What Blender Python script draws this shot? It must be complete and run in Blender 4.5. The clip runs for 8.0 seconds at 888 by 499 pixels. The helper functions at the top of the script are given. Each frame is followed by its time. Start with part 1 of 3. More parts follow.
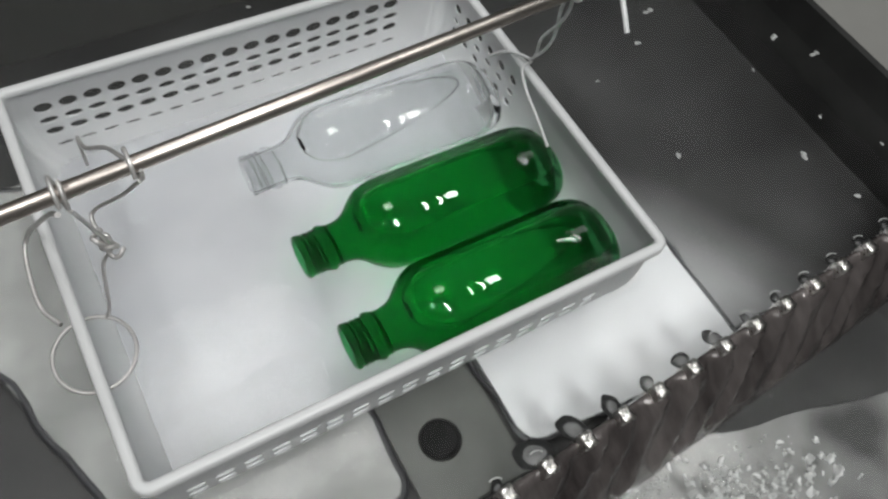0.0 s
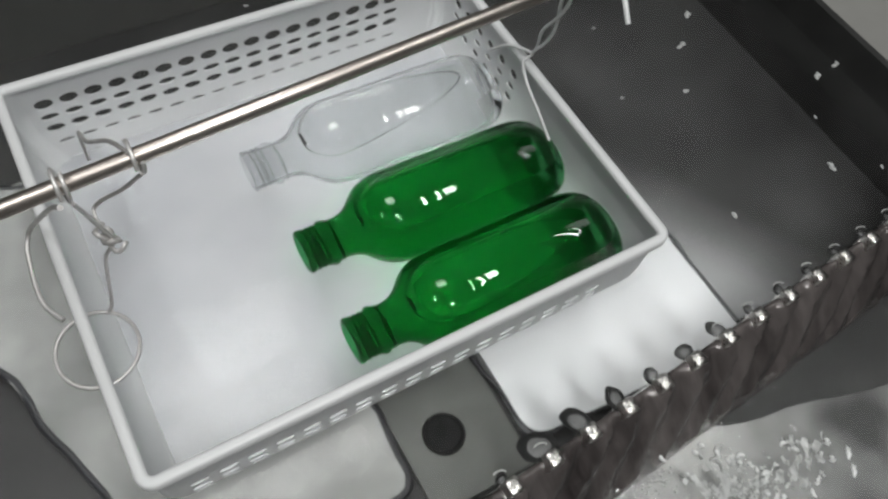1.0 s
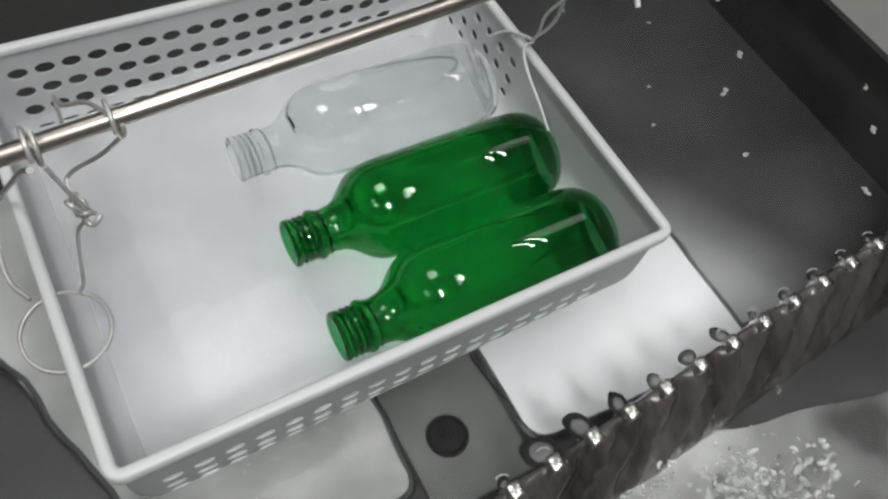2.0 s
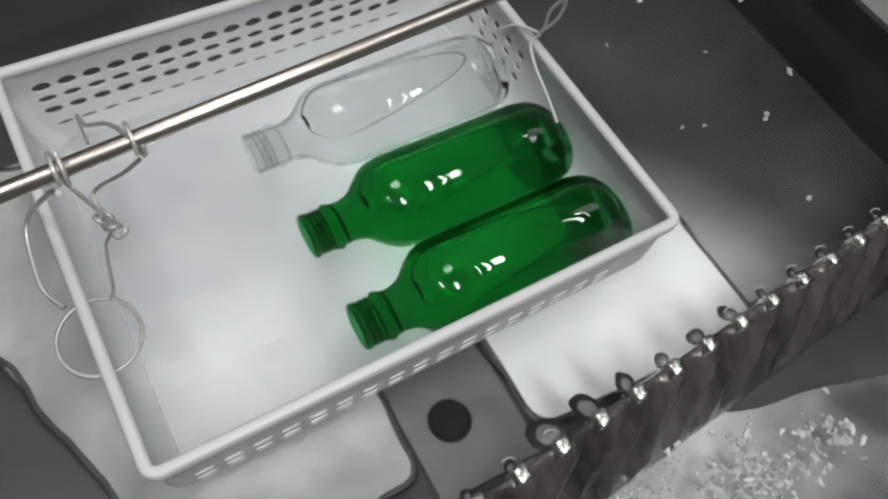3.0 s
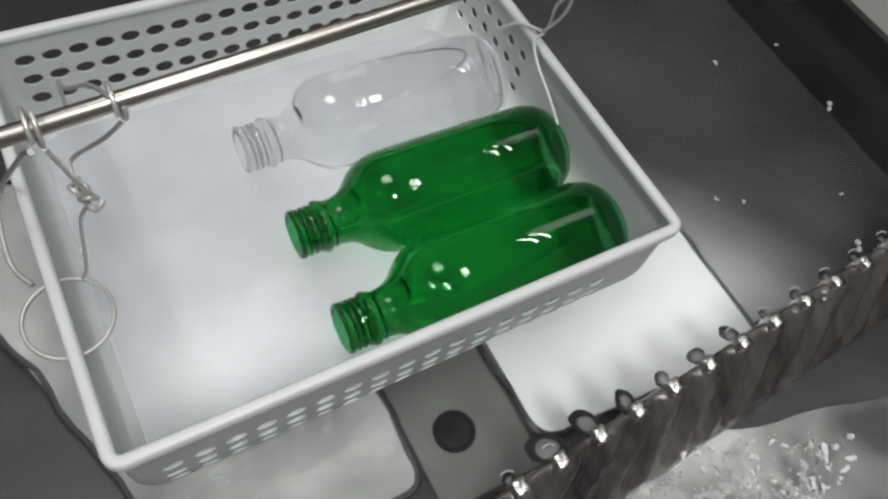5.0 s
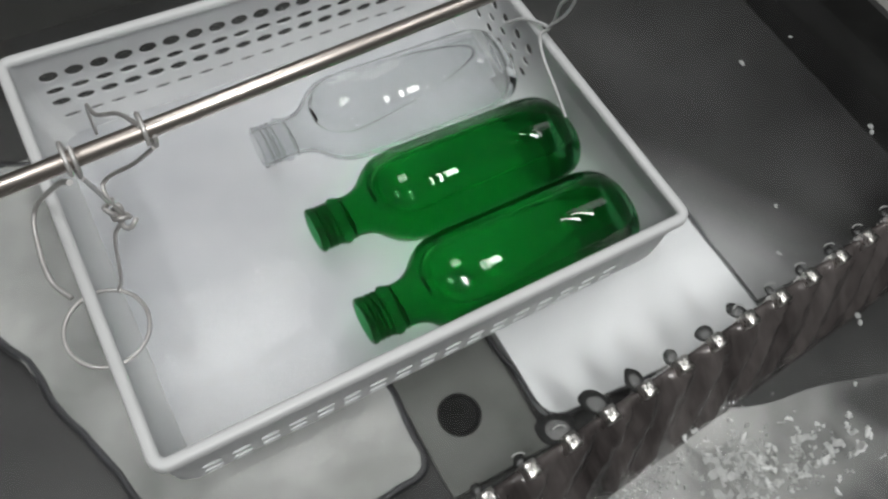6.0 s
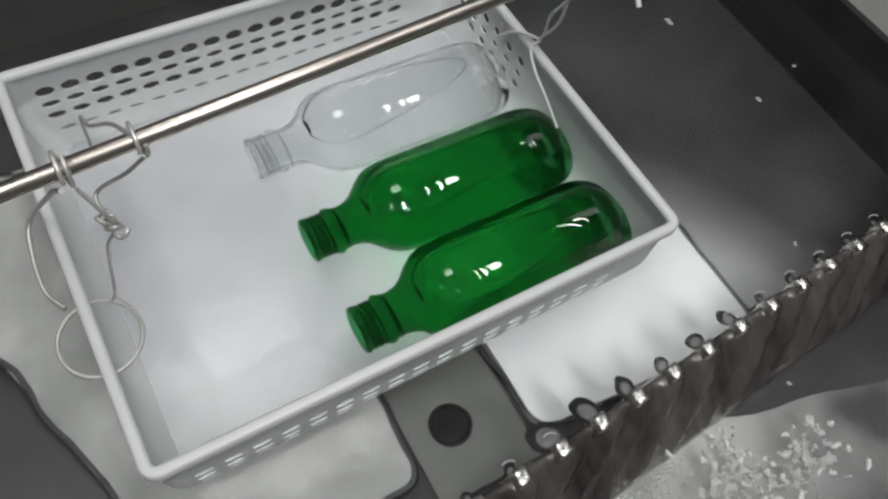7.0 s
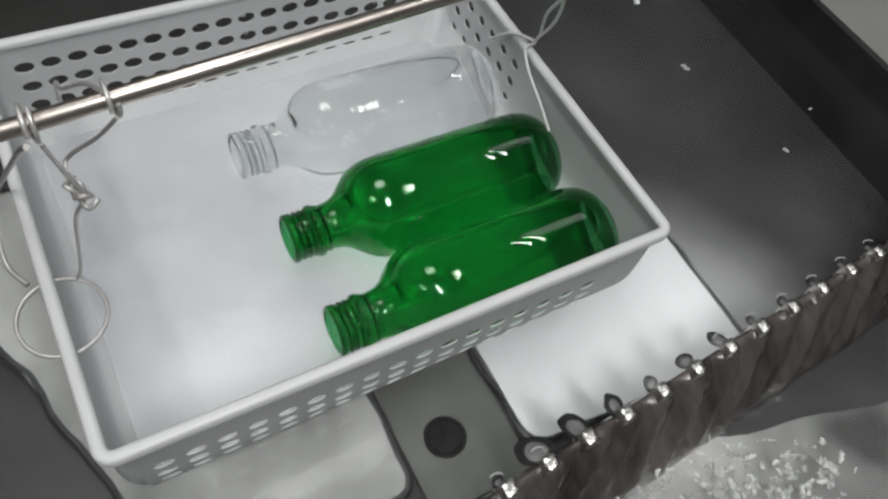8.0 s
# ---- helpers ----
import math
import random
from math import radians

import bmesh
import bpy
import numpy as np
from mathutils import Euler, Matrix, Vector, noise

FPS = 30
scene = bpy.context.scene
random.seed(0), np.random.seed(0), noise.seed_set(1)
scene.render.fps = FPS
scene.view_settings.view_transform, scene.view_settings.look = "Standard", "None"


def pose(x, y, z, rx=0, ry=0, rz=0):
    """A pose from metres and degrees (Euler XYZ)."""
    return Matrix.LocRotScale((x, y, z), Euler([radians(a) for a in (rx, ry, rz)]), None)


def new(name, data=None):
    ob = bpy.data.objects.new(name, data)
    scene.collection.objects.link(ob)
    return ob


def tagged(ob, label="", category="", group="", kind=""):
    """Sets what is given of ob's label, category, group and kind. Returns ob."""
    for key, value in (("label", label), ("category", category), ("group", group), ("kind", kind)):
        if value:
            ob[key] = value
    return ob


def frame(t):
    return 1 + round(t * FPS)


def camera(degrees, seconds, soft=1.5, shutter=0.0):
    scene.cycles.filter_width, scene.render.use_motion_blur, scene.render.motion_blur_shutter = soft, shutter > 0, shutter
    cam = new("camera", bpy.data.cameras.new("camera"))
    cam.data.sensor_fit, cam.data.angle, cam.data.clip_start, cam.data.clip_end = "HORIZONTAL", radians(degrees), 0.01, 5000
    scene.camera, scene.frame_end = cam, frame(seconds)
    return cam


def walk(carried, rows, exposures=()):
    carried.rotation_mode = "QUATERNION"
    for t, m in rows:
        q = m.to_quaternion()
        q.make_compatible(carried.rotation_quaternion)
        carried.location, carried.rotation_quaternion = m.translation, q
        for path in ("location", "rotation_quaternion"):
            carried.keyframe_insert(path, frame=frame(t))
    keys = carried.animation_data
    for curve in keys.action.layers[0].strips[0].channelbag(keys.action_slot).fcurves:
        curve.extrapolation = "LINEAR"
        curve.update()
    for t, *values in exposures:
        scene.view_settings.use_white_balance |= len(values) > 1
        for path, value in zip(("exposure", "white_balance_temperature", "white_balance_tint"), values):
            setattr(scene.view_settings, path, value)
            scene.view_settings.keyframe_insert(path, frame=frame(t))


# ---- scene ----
cam = camera(58.95, 8.0, soft=2.4)
CAMERA_ROWS = [
    (0, pose(0.0447, -0.1260, 0.3782, 31.328, -6.155, -29.345)),
    (0.5, pose(0.0432, -0.1282, 0.3730, 31.514, -5.899, -29.98)),
    (1, pose(0.0421, -0.1285, 0.3752, 31.443, -5.922, -29.721)),
    (1.2, pose(0.0444, -0.1294, 0.3756, 31.557, -5.892, -29.454)),
    (2.3, pose(0.0467, -0.1235, 0.3820, 30.489, -5.526, -28.91)),
    (2.5, pose(0.0394, -0.1242, 0.3689, 30.978, -6.416, -29.591)),
    (3, pose(0.0415, -0.1237, 0.3639, 30.503, -5.958, -29.816)),
    (3.5, pose(0.0422, -0.1286, 0.3650, 31.051, -5.266, -29.895)),
    (4, pose(0.0468, -0.1315, 0.3786, 31.564, -4.649, -28.865)),
    (4.5, pose(0.0535, -0.1378, 0.3828, 31.905, -4.05, -27.56)),
    (4.7, pose(0.0545, -0.1344, 0.3845, 31.191, -4.123, -27.385)),
    (5.8, pose(0.0314, -0.1168, 0.3638, 30.27, -7.288, -30.087)),
    (6, pose(0.0392, -0.1206, 0.3687, 29.687, -5.737, -29.391)),
    (6.5, pose(0.0361, -0.1267, 0.3498, 30.971, -6.014, -29.491)),
    (7, pose(0.0394, -0.1281, 0.3652, 31.282, -5.897, -29.689)),
    (7.5, pose(0.0439, -0.1409, 0.3649, 32.868, -5.922, -28.336)),
    (8, pose(0.0487, -0.1396, 0.3808, 32.033, -5.018, -27.875)),
]
walk(cam, CAMERA_ROWS, [(0, 0.0), (3.5, -0.01), (4.5, 0.08), (6.5, -0.14), (8, -0.05)])

# ---- light: twin-tube ceiling fixtures in a closed room, two of them unseen fill ----
world = bpy.data.worlds.new("world")
scene.world = world
world.use_nodes = True
world.node_tree.nodes["Background"].inputs[0].default_value = (0.75, 0.8, 0.85, 1)
world.node_tree.nodes["Background"].inputs[1].default_value = 0.05
CEILING = 1.55
# the last two fixtures are added fill, placed clear of all reflections
FIXTURES = [(0.775, -0.24, 0.62), (1.10, 0.10, 0.55), (-0.70, -0.1, 2.9), (0.10, -0.62, 7.2)]
TURN = 5.0
PANEL = (0.825, -0.20)
PANEL_WATTS = 2.9
for fx, fy, watts in FIXTURES:
    for side in (-0.022, 0.022):
        lamp = bpy.data.lights.new("tube_light", "AREA")
        lamp.shape, lamp.size, lamp.size_y = "RECTANGLE", 0.010, 0.56
        lamp.energy, lamp.color = watts, (0.985, 1.0, 0.985)
        ob = new("tube_light", lamp)
        ob.matrix_world = pose(fx, fy, CEILING - 0.078, 0, 0, TURN) @ pose(side, 0, 0)

lamp = bpy.data.lights.new("panel_light", "AREA")
lamp.shape, lamp.size, lamp.size_y, lamp.energy, lamp.color = "RECTANGLE", 0.085, 0.38, PANEL_WATTS, (0.985, 1.0, 0.985)
new("panel_light", lamp).matrix_world = pose(*PANEL, CEILING - 0.022, 0, 0, TURN)

SQUARE_PANELS = [(0.125, 0.64, 4.9), (1.36, 0.40, 1.1)]
PANEL_X, PANEL_Y = 0.42, 0.48
for px, py, watts in SQUARE_PANELS:
    lamp = bpy.data.lights.new("square_panel_light", "AREA")
    lamp.shape, lamp.size, lamp.size_y, lamp.energy, lamp.color = "RECTANGLE", PANEL_X, PANEL_Y, watts, (0.985, 1.0, 0.99)
    new("square_panel_light", lamp).matrix_world = pose(px, py, CEILING - 0.022)

# heights, metres above the rim of the basket at rest
WATER = -0.026
BED = -0.115
CHANNEL = -0.082


# ---- materials ----
def material(name):
    m = bpy.data.materials.new(name)
    m.use_nodes = True
    nt = m.node_tree
    return m, nt, nt.nodes["Principled BSDF"], nt.nodes["Material Output"]


def link(nt, a, b):
    nt.links.new(a, b)


def noise_tex(nt, scale, detail=3.0, rough=0.55, stretch=None):
    co = nt.nodes.new("ShaderNodeTexCoord")
    tex = nt.nodes.new("ShaderNodeTexNoise")
    tex.inputs["Scale"].default_value = scale
    tex.inputs["Detail"].default_value = detail
    tex.inputs["Roughness"].default_value = rough
    if stretch:
        mp = nt.nodes.new("ShaderNodeMapping")
        mp.inputs["Scale"].default_value = stretch
        link(nt, co.outputs["Object"], mp.inputs["Vector"])
        link(nt, mp.outputs["Vector"], tex.inputs["Vector"])
    else:
        link(nt, co.outputs["Object"], tex.inputs["Vector"])
    return tex


def ramp(nt, src, stops):
    r = nt.nodes.new("ShaderNodeValToRGB")
    r.color_ramp.elements[0].position, r.color_ramp.elements[0].color = stops[0][0], (*stops[0][1], 1)
    r.color_ramp.elements[1].position, r.color_ramp.elements[1].color = stops[1][0], (*stops[1][1], 1)
    for pos, col in stops[2:]:
        e = r.color_ramp.elements.new(pos)
        e.color = (*col, 1)
    link(nt, src, r.inputs["Fac"])
    return r


def bump(nt, src, shader, strength, distance):
    b = nt.nodes.new("ShaderNodeBump")
    b.inputs["Strength"].default_value, b.inputs["Distance"].default_value = strength, distance
    link(nt, src, b.inputs["Height"])
    link(nt, b.outputs["Normal"], shader.inputs["Normal"])
    return b


def surface(name, dark, light, scale, rough=0.5, metal=0.0, stretch=None, relief=0.15, depth=0.001, fine=8.0, spread=(0.3, 0.7)):
    """Two-scale varied surface: broad stains and a fine grain in the relief."""
    m, nt, bs, _ = material(name)
    broad = noise_tex(nt, scale, 4.0, 0.6, stretch)
    r = ramp(nt, broad.outputs["Fac"], [(spread[0], dark), (spread[1], light)])
    link(nt, r.outputs["Color"], bs.inputs["Base Color"])
    grain = noise_tex(nt, scale * fine, 3.0, 0.6, stretch)
    bump(nt, grain.outputs["Fac"], bs, relief, depth)
    rr = nt.nodes.new("ShaderNodeMapRange")
    rr.inputs["To Min"].default_value, rr.inputs["To Max"].default_value = max(0.02, rough - 0.08), rough + 0.08
    link(nt, grain.outputs["Fac"], rr.inputs["Value"])
    link(nt, rr.outputs["Result"], bs.inputs["Roughness"])
    bs.inputs["Metallic"].default_value = metal
    return m


PLASTIC = surface("white_plastic", (0.77, 0.775, 0.78), (0.83, 0.83, 0.835), 14.0, 0.38, relief=0.06, depth=0.0005)
# the basket's white plastic with its colour lowered to dim the lit base
DIMMED_PLASTIC = surface("dimmed_base_plastic", (0.33, 0.337, 0.356), (0.45, 0.456, 0.471), 9.0, 0.4, relief=0.05, depth=0.0005)
WALL_PLASTIC = surface("wall_plastic", (0.70, 0.705, 0.715), (0.77, 0.773, 0.78), 12.0, 0.42, relief=0.06, depth=0.0005)


def let_light_through(m, share, tint):
    """Thin plastic: part of the light passes to the other side."""
    nt = m.node_tree
    bs, out = nt.nodes["Principled BSDF"], nt.nodes["Material Output"]
    tr = nt.nodes.new("ShaderNodeBsdfTranslucent")
    tr.inputs["Color"].default_value = (*tint, 1)
    mix = nt.nodes.new("ShaderNodeMixShader")
    mix.inputs[0].default_value = share
    link(nt, bs.outputs["BSDF"], mix.inputs[1])
    link(nt, tr.outputs["BSDF"], mix.inputs[2])
    link(nt, mix.outputs["Shader"], out.inputs["Surface"])


let_light_through(WALL_PLASTIC, 0.30, (0.86, 0.87, 0.88))
let_light_through(PLASTIC, 0.15, (0.86, 0.87, 0.88))
# broad pale and dark patches paint the reflections on the channel
CHANNEL_REFLECT = surface("channel_reflections", (0.035, 0.035, 0.0345), (0.44, 0.44, 0.43), 4.2, 0.4, 0.1, relief=0.1, spread=(0.40, 0.66))
# lamp glare beside the plate painted as a pale colour fading to dark
GLARE_APRON = surface("apron_glare", (0.26, 0.263, 0.267), (0.37, 0.373, 0.378), 7.0, 0.4, 0.0, relief=0.06)
_nt5 = GLARE_APRON.node_tree
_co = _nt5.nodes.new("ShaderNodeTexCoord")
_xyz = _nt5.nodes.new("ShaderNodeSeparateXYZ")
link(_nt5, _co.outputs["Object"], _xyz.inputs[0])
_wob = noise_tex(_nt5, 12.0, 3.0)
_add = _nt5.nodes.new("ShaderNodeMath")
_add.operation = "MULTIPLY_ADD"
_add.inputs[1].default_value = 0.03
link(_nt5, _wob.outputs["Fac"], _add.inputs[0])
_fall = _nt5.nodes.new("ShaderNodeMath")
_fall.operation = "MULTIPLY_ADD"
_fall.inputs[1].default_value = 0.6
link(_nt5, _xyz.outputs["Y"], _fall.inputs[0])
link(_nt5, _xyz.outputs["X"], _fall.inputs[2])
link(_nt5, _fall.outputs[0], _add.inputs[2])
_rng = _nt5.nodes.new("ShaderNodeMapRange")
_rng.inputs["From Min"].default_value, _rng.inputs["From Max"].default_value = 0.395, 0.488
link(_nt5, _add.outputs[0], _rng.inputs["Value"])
_glare_ramp = ramp(_nt5, _rng.outputs["Result"], [(0.0, (0.26, 0.262, 0.265)), (1.0, (0.016, 0.016, 0.0155)), (0.4, (0.10, 0.10, 0.10)), (0.75, (0.03, 0.03, 0.0295))])
link(_nt5, _glare_ramp.outputs["Color"], _nt5.nodes["Principled BSDF"].inputs["Base Color"])
# near-black mottling paints the dark reflections over the tank's steel
REFLECT_STEEL = surface("tank_dark_reflections", (0.004, 0.004, 0.0039), (0.036, 0.036, 0.035), 9.0, 0.55, 0.0, relief=0.1)
BACK_STEEL = surface("back_steel", (0.045, 0.045, 0.043), (0.085, 0.085, 0.080), 6.0, 0.5, 0.0, relief=0.1)
GREY_STEEL = surface("grey_steel", (0.085, 0.088, 0.081), (0.15, 0.155, 0.143), 8.0, 0.35, 0.2, relief=0.1)
PALE_PLATE = surface("pale_plate", (0.57, 0.585, 0.595), (0.69, 0.70, 0.71), 6.0, 0.6, 0.0, relief=0.08)
GREY_PLATE = surface("grey_plate", (0.14, 0.144, 0.139), (0.36, 0.366, 0.354), 11.0, 0.5, 0.0, relief=0.08, spread=(0.32, 0.62))
PLATE_EDGE = surface("plate_edge", (0.015, 0.015, 0.017), (0.035, 0.035, 0.04), 30.0, 0.4)
WEIR_STEEL = surface("weir_steel", (0.022, 0.018, 0.018), (0.15, 0.132, 0.128), 34.0, 0.20, 0.15, (1.0, 0.22, 0.22), relief=0.35, depth=0.002)
BRIGHT_STEEL = surface("bright_steel", (0.50, 0.48, 0.46), (0.72, 0.70, 0.68), 60.0, 0.28, 1.0)
ROD_STEEL = surface("rod_steel", (0.58, 0.51, 0.47), (0.72, 0.66, 0.61), 30.0, 0.34, 1.0, (0.15, 1, 1), relief=0.05)
WIRE = surface("grey_wire", (0.52, 0.50, 0.49), (0.74, 0.72, 0.70), 80.0, 0.3, 0.5)
TUBE = surface("clear_tube", (0.62, 0.62, 0.62), (0.75, 0.75, 0.75), 60.0, 0.25)
COUNTER = surface("counter", (0.20, 0.195, 0.185), (0.27, 0.265, 0.25), 7.0, 0.45)
WALL = surface("room_wall", (0.24, 0.24, 0.235), (0.30, 0.30, 0.29), 2.0, 0.8)
CEIL = surface("ceiling_paint", (0.70, 0.70, 0.70), (0.78, 0.78, 0.78), 2.0, 0.85)
FLOOR = surface("room_floor", (0.16, 0.16, 0.155), (0.22, 0.22, 0.21), 3.0, 0.6)
HOUSING = surface("fixture_housing", (0.72, 0.72, 0.72), (0.8, 0.8, 0.8), 9.0, 0.4)
FOAM = surface("foam", (0.36, 0.37, 0.36), (0.62, 0.62, 0.61), 120.0, 0.35, relief=0.6, depth=0.002)
# white of the tossed water, lamp glints included in the colour
CREST = surface("tossed_water", (0.60, 0.61, 0.60), (0.80, 0.80, 0.79), 90.0, 0.15, relief=0.4, depth=0.001)
PIPE = surface("aged_pipe", (0.20, 0.16, 0.11), (0.34, 0.28, 0.21), 30.0, 0.35, 0.6)
# grey middle and black rim of the refraction painted behind the teeth
REFRACTION_GREY = surface("refraction_grey", (0.05, 0.05, 0.05), (0.12, 0.12, 0.12), 60.0, 0.6)
HOLE_BLACK = surface("hole_black", (0.012, 0.012, 0.012), (0.025, 0.025, 0.025), 40.0, 0.9)
HOLE_BLACK.node_tree.nodes["Principled BSDF"].inputs["Specular IOR Level"].default_value = 0.05


def glass(name, colour, ior, rough=0.0):
    m, nt, bs, _ = material(name)
    bs.inputs["Base Color"].default_value = (*colour, 1)
    bs.inputs["Transmission Weight"].default_value = 1.0
    bs.inputs["IOR"].default_value = ior
    bs.inputs["Roughness"].default_value = rough
    return m, nt, bs


def part_wet(m, dry, wet):
    """Index of refraction against what touches the glass: water below the tank's level, air above it."""
    nt = m.node_tree
    geo = nt.nodes.new("ShaderNodeNewGeometry")
    xyz = nt.nodes.new("ShaderNodeSeparateXYZ")
    link(nt, geo.outputs["Position"], xyz.inputs[0])
    above = nt.nodes.new("ShaderNodeMath")
    above.operation = "GREATER_THAN"
    above.inputs[1].default_value = WATER
    link(nt, xyz.outputs["Z"], above.inputs[0])
    index = nt.nodes.new("ShaderNodeMapRange")
    index.inputs["To Min"].default_value, index.inputs["To Max"].default_value = wet, dry
    link(nt, above.outputs[0], index.inputs["Value"])
    link(nt, index.outputs["Result"], nt.nodes["Principled BSDF"].inputs["IOR"])


# outer tints hold the shade missing because the bottles cast no shadow
GREEN_GLASS = glass("green_glass", (0.011, 0.195, 0.037), 1.5)[0]
GREEN_INNER = glass("green_glass_inside", (0.60, 0.90, 0.68), 1.13)[0]
SHADED_CLEAR_GLASS = glass("clear_glass_shaded", (0.72, 0.735, 0.735), 1.5)[0]
CLEAR_INNER = glass("clear_glass_inside", (0.95, 0.955, 0.955), 1.13)[0]
GREEN_BASE = glass("thick_green_glass", (0.004, 0.075, 0.014), 1.5)[0]
CLEAR_BASE = glass("thick_clear_glass", (0.62, 0.635, 0.63), 1.5)[0]
for m in (GREEN_GLASS, GREEN_BASE, CLEAR_BASE):
    part_wet(m, 1.5, 1.13)
part_wet(SHADED_CLEAR_GLASS, 1.5, 1.13)
AIR = glass("air_in_water", (1.0, 1.0, 1.0), 1 / 1.33)[0]
WATER_MAT, _nt3, _bs3 = glass("water", (0.985, 0.99, 0.985), 1.33, 0.13)
_rip = noise_tex(_nt3, 38.0, 2.0, 0.5)
bump(_nt3, _rip.outputs["Fac"], _bs3, 0.10, 0.003)
CHANNEL_WATER, _nt4, _bs4 = glass("channel_water", (0.93, 0.94, 0.93), 1.33, 0.05)
_rip2 = noise_tex(_nt4, 60.0, 3.0, 0.6)
bump(_nt4, _rip2.outputs["Fac"], _bs4, 0.14, 0.004)


# ---- mesh helpers ----
def mesh_of(name, bm, mat, smooth=None):
    me = bpy.data.meshes.new(name)
    bmesh.ops.recalc_face_normals(bm, faces=bm.faces)
    if smooth is not None:
        lim = radians(smooth)
        for f in bm.faces:
            f.smooth = True
        for e in bm.edges:
            if len(e.link_faces) == 2 and e.calc_face_angle(0) > lim:
                e.smooth = False
    bm.to_mesh(me)
    bm.free()
    me.materials.append(mat)
    return me


def part(name, bm, mat, parent, label="", smooth=None):
    ob = new(name, mesh_of(name, bm, mat, smooth))
    ob.parent = parent
    return tagged(ob, label)


def thing(name, bm, mat, label, category, kind="", group="", smooth=None):
    return tagged(new(name, mesh_of(name, bm, mat, smooth)), label, category, group, kind)


def empty(name, label, category, group="", m=None):
    ob = tagged(new(name), label, category, group)
    if m is not None:
        ob.matrix_basis = m
    return ob


def box(x0, x1, y0, y1, z0, z1, bevel=0.0, bm=None):
    own = bm or bmesh.new()
    vs = [own.verts.new((x, y, z)) for x in (x0, x1) for y in (y0, y1) for z in (z0, z1)]
    for q in ((0, 1, 3, 2), (4, 6, 7, 5), (0, 4, 5, 1), (2, 3, 7, 6), (0, 2, 6, 4), (1, 5, 7, 3)):
        own.faces.new([vs[i] for i in q])
    if bevel:
        bmesh.ops.recalc_face_normals(own, faces=own.faces)
        bmesh.ops.bevel(own, geom=own.edges[:], offset=bevel, segments=2, affect="EDGES", profile=0.5)
    return own


def lathe(profile, seg=40, bm=None, closed_ends=True):
    """Turns (x, r) points round the x axis."""
    own = bm or bmesh.new()
    rings = []
    for x, r in profile:
        if r < 1e-6:
            rings.append([own.verts.new((x, 0, 0))])
        else:
            rings.append([own.verts.new((x, r * math.cos(2 * math.pi * k / seg), r * math.sin(2 * math.pi * k / seg))) for k in range(seg)])
    for a, b in zip(rings, rings[1:]):
        for k in range(seg):
            j = (k + 1) % seg
            if len(a) == 1 and len(b) > 1:
                own.faces.new((a[0], b[k], b[j]))
            elif len(b) == 1 and len(a) > 1:
                own.faces.new((a[k], b[0], a[j]))
            elif len(a) > 1:
                own.faces.new((a[k], b[k], b[j], a[j]))
    return own


def catmull(pts, steps=8):
    pts = [Vector(q) for q in pts]
    ext = [2 * pts[0] - pts[1], *pts, 2 * pts[-1] - pts[-2]]
    out = []
    for i in range(1, len(ext) - 2):
        a, b, c, d = ext[i - 1], ext[i], ext[i + 1], ext[i + 2]
        for k in range(steps):
            u = k / steps
            out.append(0.5 * ((2 * b) + (c - a) * u + (2 * a - 5 * b + 4 * c - d) * u * u + (3 * b - a - 3 * c + d) * u ** 3))
    out.append(pts[-1])
    return out


def sweep(path, radius, seg=8, bm=None, closed=False):
    """A round wire along a path of points."""
    own = bm or bmesh.new()
    n = len(path)
    rings = []
    side = Vector((0.31, 0.52, 0.79))
    for i, q in enumerate(path):
        a = path[i - 1] if (i or closed) else path[i]
        b = path[(i + 1) % n] if (i < n - 1 or closed) else path[i]
        d = (b - a).normalized()
        side = (side - d * side.dot(d))
        if side.length < 1e-4:
            side = d.orthogonal()
        side.normalize()
        up = d.cross(side)
        rings.append([own.verts.new(q + radius * (math.cos(2 * math.pi * k / seg) * side + math.sin(2 * math.pi * k / seg) * up)) for k in range(seg)])
    pairs = list(zip(rings, rings[1:])) + ([(rings[-1], rings[0])] if closed else [])
    for a, b in pairs:
        for k in range(seg):
            j = (k + 1) % seg
            own.faces.new((a[k], a[j], b[j], b[k]))
    if not closed:
        own.faces.new(rings[0][::-1])
        own.faces.new(rings[-1])
    return own


def sheet(x0, x1, y0, y1, z, nx, ny, f=None, bm=None):
    own = bm or bmesh.new()
    g = [[own.verts.new((x0 + (x1 - x0) * i / nx, y0 + (y1 - y0) * j / ny, z)) for j in range(ny + 1)] for i in range(nx + 1)]
    if f:
        for row in g:
            for v in row:
                v.co.z += f(v.co.x, v.co.y)
    for i in range(nx):
        for j in range(ny):
            own.faces.new((g[i][j], g[i + 1][j], g[i + 1][j + 1], g[i][j + 1]))
    return own


# ---- the room ----
def slab(name, dims, mat, label, category):
    return thing(name, box(*dims), mat, label, category, "structure")


RX0, RX1, RY0, RY1, RFLOOR = -2.4, 4.2, -2.2, 4.0, -0.95
slab("floor", (RX0, RX1, RY0, RY1, RFLOOR - 0.1, RFLOOR), FLOOR, "grey sealed concrete floor of the workroom", "floor")
slab("ceiling", (RX0, RX1, RY0, RY1, CEILING, CEILING + 0.1), CEIL, "white painted ceiling with twin-tube lights", "ceiling")
slab("wall_north", (RX0, RX1, RY1, RY1 + 0.1, RFLOOR, CEILING), WALL, "plain grey painted workroom wall", "wall")
slab("wall_south", (RX0, RX1, RY0 - 0.1, RY0, RFLOOR, CEILING), WALL, "plain grey painted workroom wall", "wall")
